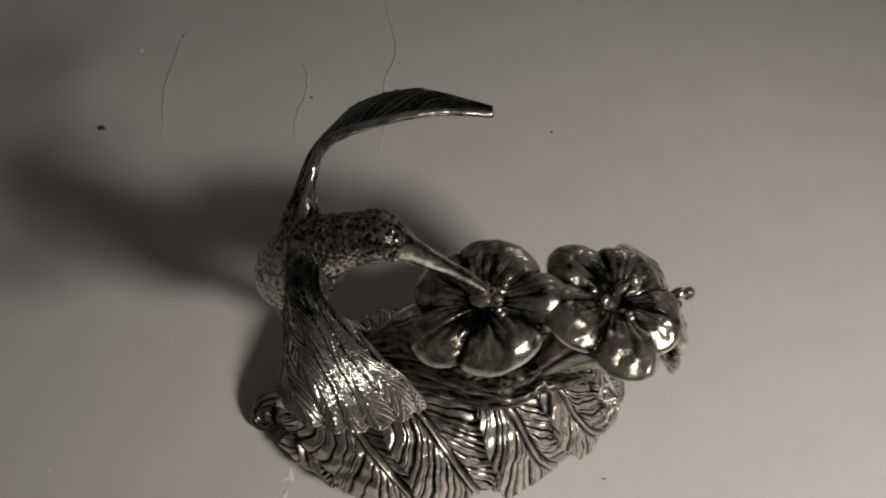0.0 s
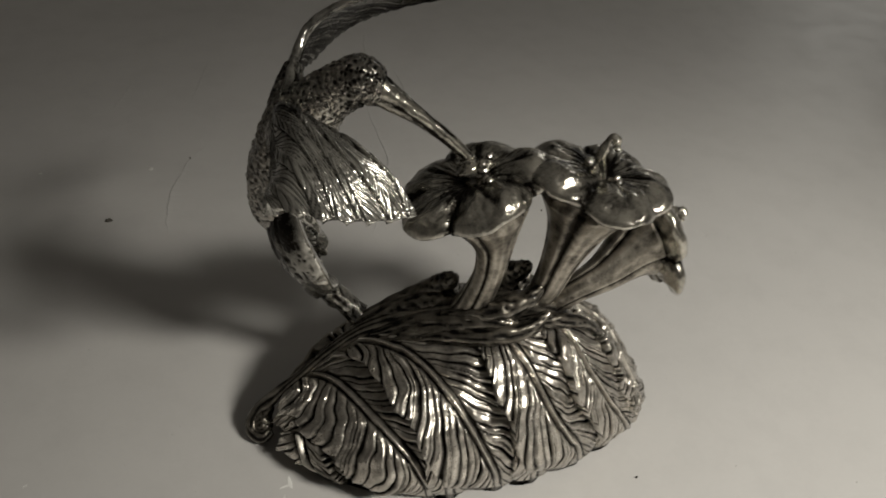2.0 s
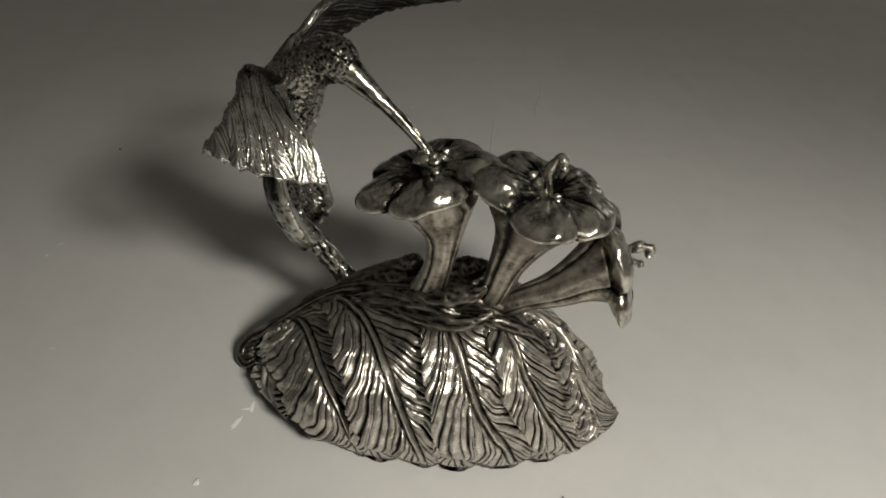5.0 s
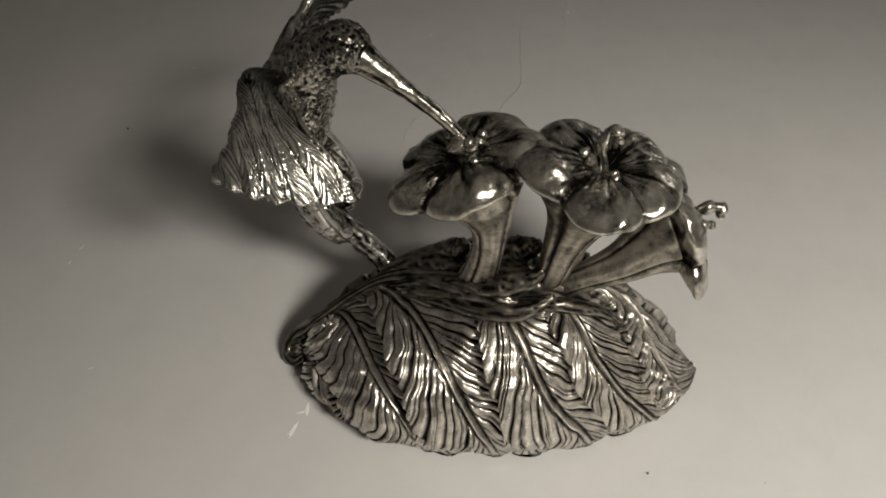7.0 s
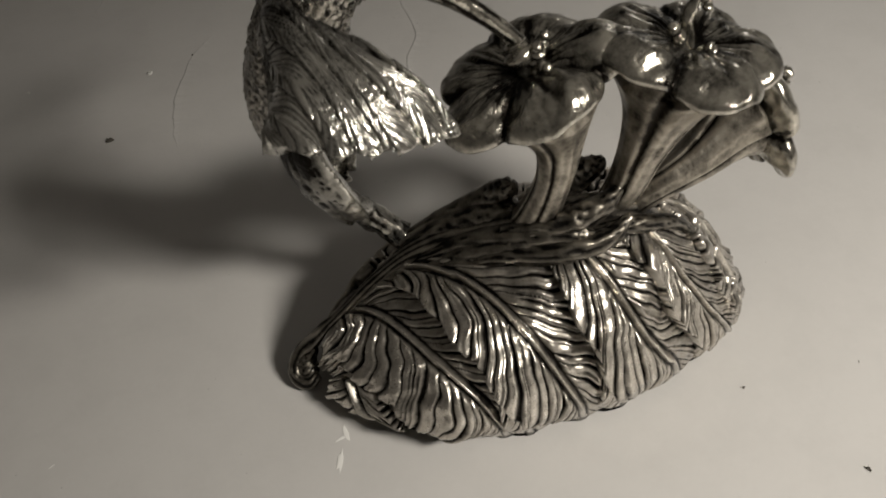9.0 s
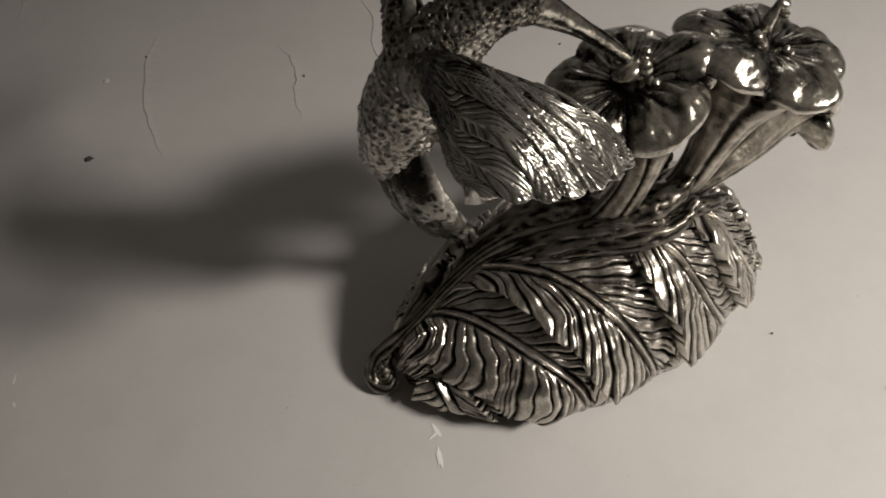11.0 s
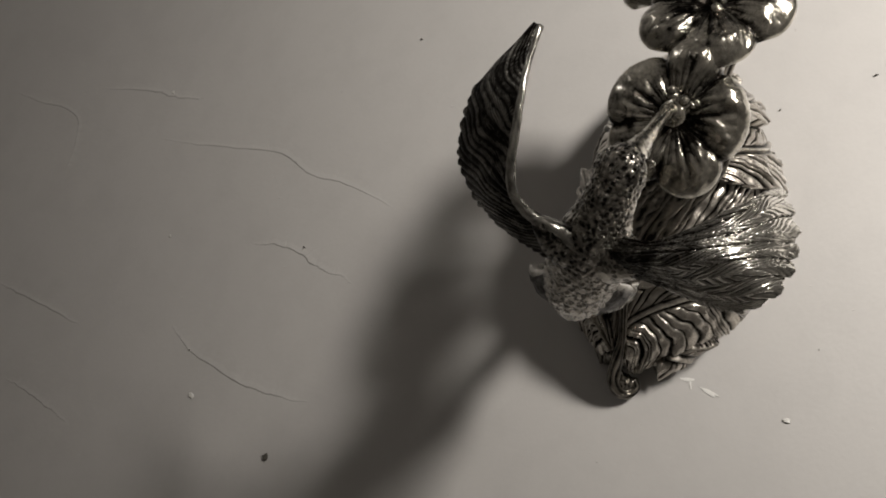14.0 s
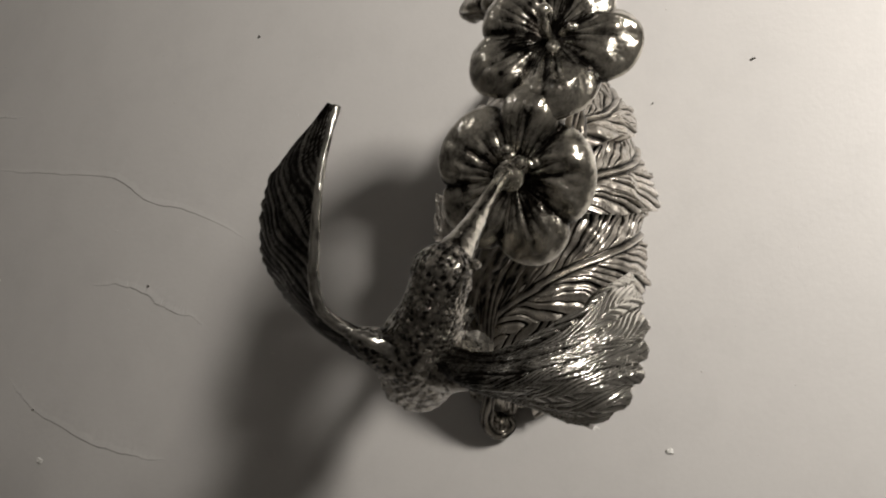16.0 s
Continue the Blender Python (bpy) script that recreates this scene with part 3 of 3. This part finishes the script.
def plumes(P, quills, barbs, deep, seed, back=0.0):
    """Broad feathers side by side on a grid P, each edge lapping over the next, with chevrons of round barbs on both sides of its quill."""
    n, m, _ = P.shape
    s, w = np.meshgrid(np.linspace(0, 1, n), np.linspace(0, 1, m), indexing="ij")
    lane = w * quills + 0.22 * np.sin(s * 7 + w * 11 + seed) + 10
    which = np.floor(lane)
    d = lane - which - 0.45
    side = np.sign(d)
    phase = s * barbs * (0.92 + 0.16 * chance(which, side, seed)) - 5.2 * np.abs(d) ** 0.8 + 4 * chance(which, side, seed + 3) + 0.8 * ripple(s * 11, w * 10, seed) + 20
    fr = phase - np.floor(phase)
    a = chance(which * 2 + side, np.floor(phase), seed + 5)
    barb = np.clip(np.sin(math.pi * fr) * (1.1 + 0.8 * a), 0, 1) ** 0.8
    quill = np.exp(-(d / 0.06) ** 2)
    lap = np.clip((d + 0.45) / 0.10, 0, 1) * (1 - 0.55 * np.clip((d + 0.45) / 1.0, 0, 1))
    fade = 0.25 + 0.75 * np.clip(s / 0.6, 0, 1)
    h = deep * (0.6 * barb * (0.6 + 0.7 * a) + 0.5 * quill + 1.9 * lap) * fade
    # the 1.6 * s term paints shade over the root end of the feathers
    ox = np.clip(1.0 - 1.35 * np.maximum(barb, quill), 0, 0.85) + 0.7 * np.clip(1 - (d + 0.45) / 0.07, 0, 1) + 0.9 * np.clip(1.25 - 1.6 * s, 0, 0.9) + 0.12 * (a < 0.2)
    h = -h - back if back else h
    return P + grid_normals(P) * h[..., None], np.clip(ox, 0, 1)


def evenly(row):
    """The same line with its points at even steps."""
    d = np.concatenate([[0], np.cumsum(np.linalg.norm(np.diff(row, axis=0), axis=1))])
    at = np.linspace(0, d[-1], len(row))
    return np.stack([np.interp(at, d, row[:, k]) for k in range(3)], -1)


def vanes(P, count, seed, back=0.0):
    """Flight feathers that leave the leading edge and sweep out towards the tip, each a ridge with a dark seam, their ends scalloping the margin."""
    n, m, _ = P.shape
    s, w = np.meshgrid(np.linspace(0, 1, n), np.linspace(0, 1, m), indexing="ij")
    phase = s * count - 9.0 * w ** 0.9 + 0.5 * ripple(s * 9, w * 5, seed) + 0.25 * np.sin(s * 31) + 20
    cell = np.floor(phase)
    fr = phase - cell
    a = chance(cell, 1.0, seed)
    ridge = np.sin(math.pi * fr ** 0.75) ** 0.7 * (0.6 + 0.4 * a)
    barb = np.abs(np.sin(math.pi * (fr * 3.2 - w * 13 + 3 * a + 0.6 * ripple(s * 20, w * 9, seed + 2))))
    edge = np.clip((w - 0.8) / 0.2, 0, 1) ** 1.3
    out = P[:, -1:] - P[:, :1]
    out = out / np.linalg.norm(out, axis=-1, keepdims=True)
    h = 0.24 * ridge + 0.14 * barb * np.clip(w * 4, 0, 1)
    h = -h - back if back else h
    ox = np.clip(0.95 - 0.75 * ridge, 0, 1) + 0.6 * (1 - barb) + 0.18 + 0.25 * np.clip(0.6 - s, 0, 1)
    return P + grid_normals(P) * h[..., None] + out * (edge * (1.5 * ridge - 0.8) * np.clip((1 - s) / 0.06, 0, 1))[..., None], np.clip(ox, 0, 0.97)


def ruled(edge_a, edge_b, n, m, bow):
    """A grid between two edges, bowed by bow mm along its normal."""
    a, b = curve_points(edge_a, n), curve_points(edge_b, n)
    w = np.linspace(0, 1, m)[None, :, None]
    P = a[:, None] * (1 - w) + b[:, None] * w
    N = grid_normals(P)
    return P + N * (bow * np.sin(np.linspace(0, math.pi, m)))[None, :, None] * np.sin(np.linspace(0.3, 1, n) * math.pi * 0.5)[:, None, None]


def down(seed):
    """Short cast strokes of body feathers, row behind row."""
    def relief(s, th):
        row = s * 46 + 0.5 * ripple(s * 20, th * 2, seed)
        cell = np.floor(row)
        col = th * 23 / (2 * math.pi) + chance(cell, 2.0, seed) + 0.3 * ripple(s * 30, th * 3, seed)
        which = np.floor(col) % 23
        a = chance(which, cell, seed + 1)
        blob = np.sin(math.pi * (col - np.floor(col))) ** 0.8 * np.sin(math.pi * (row - cell) ** 0.6) ** 0.8
        # 0.6 * s darkens the tone towards the head, painting in the upper body's shade
        return 0.06 * blob * (0.4 + a) + 0.02 * ripple(s * 25, th * 3, seed + 4), np.clip(0.05 + 0.6 * s - 0.4 * blob * a, 0, 0.7)
    return relief


def make_bird():
    bits = []
    BODY = [(-37.2, 8.8, 53, 2.4), (-38.2, 8.4, 58, 4.9), (-36.9, 7.4, 65, 6.7), (-34.8, 5.6, 73, 7.2), (-32.4, 3.8, 80, 6.8), (-29, 2.2, 85, 5.2), (-25.4, 0.9, 88.2, 4.5), (-22, 0.0, 89.7, 4.6), (-19.2, -0.9, 88.0, 3.1), (-16.6, -1.7, 86.6, 1.2)]
    bits.append(tube(BODY, 240, 150, down(2)))
    # the shoulders
    bits.append(tube([(-36.6, -8, 84, 1.4), (-35.6, -3.6, 81.4, 4.0), (-34.2, 3, 78.6, 5.8), (-34.6, 9, 82, 3.9), (-33.4, 13, 87.4, 1.6)], 110, 70, down(6)))
    for ey in (-4.2, 4.2):
        bits.append(tube([(-21.2, ey - 0.4, 90.4, 0.2), (-20.4, ey * 1.03 - 0.5, 90.2, 1.0), (-19.6, ey - 0.6, 90.0, 0.2)], 8, 12))
    return bits


def make_beak():
    BEAK = [(-20, -0.6, 88.8, 3.2), (-15.6, -1.9, 86.0, 2.3), (-10.6, -3.0, 82.6, 1.55), (-5, -4, 78.2, 1.3), (-1.6, -5, 74.8, 1.15), (-0.2, -5.4, 72.8, 1.5), (0.4, -5.6, 70.6, 1.2)]
    def groove(s, th):
        line = np.abs(np.sin(th * 2.0 + 0.4 * np.sin(s * 9)))
        return -0.12 * (line < 0.25) + 0.03 * ripple(s * 40, th * 2, 3), np.clip(0.9 - line * 1.1 + 0.25 * ripple(s * 30, th * 3, 5), 0, 0.9)
    return [tube(BEAK, 80, 40, groove)]


def make_wings():
    bits = []
    # the wing held out to the front
    trail = curve_points([(-36.6, 2, 78), (-38.6, -6, 82), (-39, -11.4, 79.5), (-39.4, -15.6, 77.8), (-40.6, -20.4, 79.4), (-41.6, -24.0, 81.2)], 200)
    fold = curve_points([(-36, 1, 83), (-37.6, -5, 88), (-37.4, -11.5, 90.8), (-36.2, -17, 89.5), (-36.6, -22.6, 86.8), (-37.0, -26.6, 82.6)], 200)
    lead = curve_points([(-32, 1, 83), (-33.4, -7, 85.8), (-30.6, -13.6, 88.0), (-25.4, -20.6, 88.0), (-20.2, -24.2, 84.8), (-17.0, -27.2, 78.8)], 200)
    P = np.array([evenly(curve_points([a, b, b * 0.5 + c * 0.5 + np.array((0, -0.6, 1.0)), c], 150)) for a, b, c in zip(trail, fold, lead)])
    s = np.linspace(0, 1, 200)[:, None]
    w = np.linspace(0, 1, 150)[None, :]
    P[..., 0] -= 0.5 * s
    P[..., 2] -= 0.7 * s
    out = np.clip((s - 0.55) / 0.45, 0, 1) ** 1.5 * np.sin(w * math.pi) * 3.0
    out = out + np.clip((s - 0.82) / 0.18, 0, 1) ** 1.4 * 0.5 * (1 - np.cos(2 * math.pi * w * 6.5)) * np.sin(w * math.pi) ** 0.5
    P[..., 1] -= out
    P[..., 2] -= out * 0.15
    low, low_tone = plumes(P, 6.5, 17, 0.4, 1, 0.8)
    P, ox = plumes(P, 6.5, 17, 0.5, 1)
    bits.append(sheet(P, ox, low, low_tone))
    # the wing raised behind
    inner = [(-33, 3.6, 86), (-33.2, 10.2, 87.8), (-32.2, 14.2, 88.6), (-30.4, 17.7, 91.7), (-26.5, 18.6, 95), (-20.7, 18.5, 97.6), (-14.5, 18.6, 99.1), (-7.6, 19, 98.9), (0.2, 18.5, 98.0)]
    outer = [(-38, 5.6, 80), (-37, 11.5, 80.0), (-34.8, 17.5, 80.2), (-31.6, 23.5, 81.0), (-27.4, 28.4, 82.4), (-22.3, 31.4, 85.6), (-16.4, 31.3, 88.9), (-9.4, 29.0, 92), (0.4, 19.4, 97.4)]
    P = ruled(inner, outer, 300, 70, 1.0)
    low, low_tone = vanes(P, 25, 4, 0.8)
    P, ox = vanes(P, 25, 4)
    bits.append(sheet(P, ox, low, low_tone))
    # the raised wing's arm
    bits.append(tube([(-35.4, 4.4, 82, 2.2), (-33.8, 10.2, 86.8, 1.3), (-32.8, 14.2, 88.0, 1.05), (-30.4, 17.6, 91.6, 0.95), (-26.5, 18.5, 94.8, 0.9), (-20.7, 18.5, 97.4, 0.8), (-14.5, 18.6, 98.9, 0.7), (-7.6, 18.8, 98.8, 0.6), (0.2, 18.6, 97.8, 0.7)], 140, 30, lambda s, th: (0.12 * ripple(s * 60, th * 2, 9), 0.35 + 0.3 * ripple(s * 40, th * 2, 3) + 0.5 * np.clip(0.3 - s, 0, 1))))
    # the tail: a cupped fan that runs down to the branch
    spine = curve_points([(-38.6, 8, 62, 6.0), (-39.0, 8.4, 55, 9.2), (-37.2, 8.8, 48, 10.8), (-33.6, 9.2, 41.6, 9.4), (-30.6, 9.2, 37.4, 6.0)], 90)
    w = np.linspace(-1, 1, 60)
    c = spine[:, None, :3]
    half = spine[:, 3][:, None]
    tip = np.linspace(0, 1, 90)[:, None] ** 6 * (1.6 * np.cos(w * 14)[None] - 5 * w[None] ** 2)
    P = c + np.stack([half * 0.62 * w[None] ** 2 + tip * 0.5, half * np.sin(w[None] * 1.45) * np.where(w > 0, 0.98, 0.95)[None], half * 0.30 * w[None] ** 2 - tip * 0.6], -1)
    # dark tone cleared at the rim, painting the tail's lit edge into its colour
    rim = np.clip((1 - np.abs(w[None])) / 0.14, 0.05, 1)
    low, low_tone = plumes(P, 5.5, 7, 0.4, 7, 1.2)
    P, ox = plumes(P, 5.5, 7, 0.36, 7)
    bits.append(sheet(P, np.clip(ox + 0.15, 0, 1) * rim, low, np.clip(low_tone + 0.1, 0, 1) * rim))
    bits.append(tube([(-34, 9, 44, 1.6), (-30, 9, 38, 2.2), (-25.5, 8.8, 33, 2.3), (-20.5, 8.2, 27.5, 2.2)], 30, 20, bark(5)))
    return bits


def make_hummingbird():
    pts, faces, ox, slots = [], [], [], []
    for slot, bits in enumerate((make_bird(), make_wings(), make_beak())):
        p, f, o = join(*bits)
        faces += [tuple(i + sum(len(q) for q in pts) for i in face) for face in f]
        slots += [slot] * len(f)
        pts.append(p)
        ox.append(o)
    me = mesh_from("bird", np.concatenate(pts), faces, PEWTER_BIRD, np.concatenate(ox))
    me.materials.append(PEWTER_PLUMAGE)
    me.materials.append(PEWTER_PETAL)
    me.polygons.foreach_set("material_index", slots)
    return me


part("bird", make_hummingbird(), figurine, "dark pewter hummingbird with spread wings")


# ---- marks on the table ----
def crack_mesh(line, width, seed):
    """The lifted lip of cracked paint: a low ridge with one steep side, thin at both ends."""
    rows = curve_points(line, 60)
    rng = np.random.RandomState(seed)
    rows[:, :2] += np.stack([np.convolve(rng.randn(60), np.ones(5) / 5, "same"), np.convolve(rng.randn(60), np.ones(5) / 5, "same")], -1) * 0.5
    t = np.gradient(rows, axis=0)
    t /= np.linalg.norm(t, axis=1, keepdims=True)
    side = np.stack([t[:, 1], -t[:, 0]], -1)
    k = np.sin(np.linspace(0.02, 0.98, 60) * math.pi) ** 0.6 * (0.75 + 0.5 * rng.rand(60))
    pts, faces = [], []
    for i in range(60):
        for a, h in ((-11.0, -0.02), (-4.0, 0.05), (-0.5, 0.17), (0.35, -0.02)):
            p = rows[i] + side[i] * a * width * k[i]
            pts.append((p[0] * MM, p[1] * MM, (h + 0.02) * k[i] * MM - 0.00002))
        if i:
            b = 4 * i
            faces += [(b - 4 + j, b + j, b + j + 1, b - 3 + j) for j in range(3)] + [(b - 1, b + 3, b, b - 4)]
    faces += [(0, 1, 2, 3), (239, 238, 237, 236)]
    me = mesh_from("paint_crack", pts, faces, PAINT_TABLE, None, False)
    # darker grey on the steep side puts the lip's shade into its colour
    me.materials.append(CRACK_SHADE_DUST)
    me.polygons.foreach_set("material_index", [1 if i % 4 == 2 and i < 236 else 0 for i in range(len(me.polygons))])
    return me


CRACKS = [
    [(-51.8, 136.9), (-59.5, 126.9), (-64.9, 110.4), (-66.9, 98.1), (-66.8, 85.5)],
    [(5.6, 159.7), (5.8, 138), (6.6, 117.5), (0.9, 106), (-0.7, 92.6), (-6, 75.4)],
    [(-23.8, 118), (-23.1, 106.4), (-27.1, 95), (-30.1, 82.5)],
    [(20.8, 190), (21.8, 171.2), (20.7, 160.6), (21.6, 150.7)],
    [(-51, 203), (-53, 194), (-56.2, 179.8), (-59.3, 166.9)],
    [(-80, 186), (-82.3, 177.7), (-85.5, 167), (-89.2, 158.4)],
    [(15, 223.9), (12.7, 212.6), (9.4, 196.2), (-5.4, 192.7), (-16.5, 193.5)],
]
for i, line in enumerate(CRACKS):
    part("paint_crack", crack_mesh(line, 0.45 if i < 3 else 0.35, i + 1), table, "thin crack in the grey paint")


def flake_mesh(name, size, tall, mat, seed, stretch=1.0):
    """A small uneven crumb: a jagged outline, domed, a little thicker in the middle."""
    rng = np.random.RandomState(seed)
    n = 11
    th = np.linspace(0, 2 * math.pi, n, endpoint=False)
    r = size * (0.6 + 0.6 * rng.rand(n))
    pts = [(r[i] * math.cos(a) * stretch * MM, r[i] * math.sin(a) * MM, 0) for i, a in enumerate(th)]
    pts += [(x * 0.75, y * 0.75, tall * MM * (0.6 + 0.6 * rng.rand())) for x, y, z in pts]
    pts.append((0, 0, tall * MM))
    faces = [(i, (i + 1) % n, n + (i + 1) % n, n + i) for i in range(n)] + [(n + i, n + (i + 1) % n, 2 * n) for i in range(n)] + [tuple(range(n - 1, -1, -1))]
    return mesh_from(name, pts, faces, mat, None, False)


def speck(name, x, y, size, mat, seed, label, category, stretch=1.0, turn=0.0, tall=0.3):
    ob = new(name, flake_mesh(name, size, tall, mat, seed, stretch))
    ob.matrix_world = pose(x * MM, y * MM, 0.0001, 0, 0, turn)
    return tagged(ob, label, category, "specks on the table")


for i, (x, y, size, stretch, turn) in enumerate([(-72.1, 122, 0.9, 1.2, 30), (22.4, 163, 0.6, 1.3, 10), (-26, 146.3, 0.5, 1.2, 50), (-44.7, -39.7, 0.8, 1.3, 70), (-106.4, 123, 0.5, 1.2, 0), (-35.3, 62, 0.2, 2.6, 80)]):
    speck("paint_flake", x, y, size, CHIP_WHITE, 20 + i, "white paint flake lying on the grey table", "paint flake", stretch, turn)
for i, (x, y, size, stretch, turn) in enumerate([(-83.9, 93.9, 0.85, 1.5, 10), (-22.1, 100.8, 0.2, 2.6, 60), (50.9, 82.3, 0.3, 1.2, 0), (53.4, -49.6, 0.34, 2.0, 120), (39.9, -26.5, 0.2, 1.4, 0), (-59.4, 127.2, 0.2, 1.4, 40), (-118.5, 89, 0.3, 1.2, 0)]):
    speck("crumb", x, y, size, CRUMB_DARK, 40 + i, "dark brown crumb lying on the grey table", "crumb", stretch, turn, 0.5)
for i, (x, y, size, stretch, turn) in enumerate([(-39.2, -14.6, 0.62, 3.6, 100), (-41.4, -20.4, 0.66, 3.9, 72), (-40.6, -15.6, 0.3, 4.6, 20), (-113.9, 35.6, 0.26, 6.0, 60), (-115.2, 29.4, 0.28, 3.0, 90), (-96, -6, 0.2, 4.0, 30)]):
    part("scuff", flake_mesh("scuff", size, 0.03, SCUFF, 60 + i, stretch), table, "pale scratch in the grey paint").matrix_world = pose(x * MM, y * MM, 0.0001, 0, 0, turn)


def make_dust():
    rng = np.random.RandomState(5)
    pts, faces = [], []
    for i in range(170):
        x, y = rng.uniform(-140, 130), rng.uniform(-70, 230)
        if -52 < x < 58 and -32 < y < 28:
            continue
        r, n, k = rng.uniform(0.10, 0.24), 5, len(pts)
        a0 = rng.rand() * 6
        pts += [((x + r * math.cos(a0 + a * 2 * math.pi / n)) * MM, (y + r * math.sin(a0 + a * 2 * math.pi / n)) * MM, 0.0001) for a in range(n)] + [(x * MM, y * MM, 0.00025)]
        faces += [(k + a, k + (a + 1) % n, k + n) for a in range(n)]
    return mesh_from("dust", pts, faces, CRACK_SHADE_DUST, None, False)


tagged(new("dust", make_dust()), "fine dark dust specks scattered over the grey table", "dust", "", "stuff")
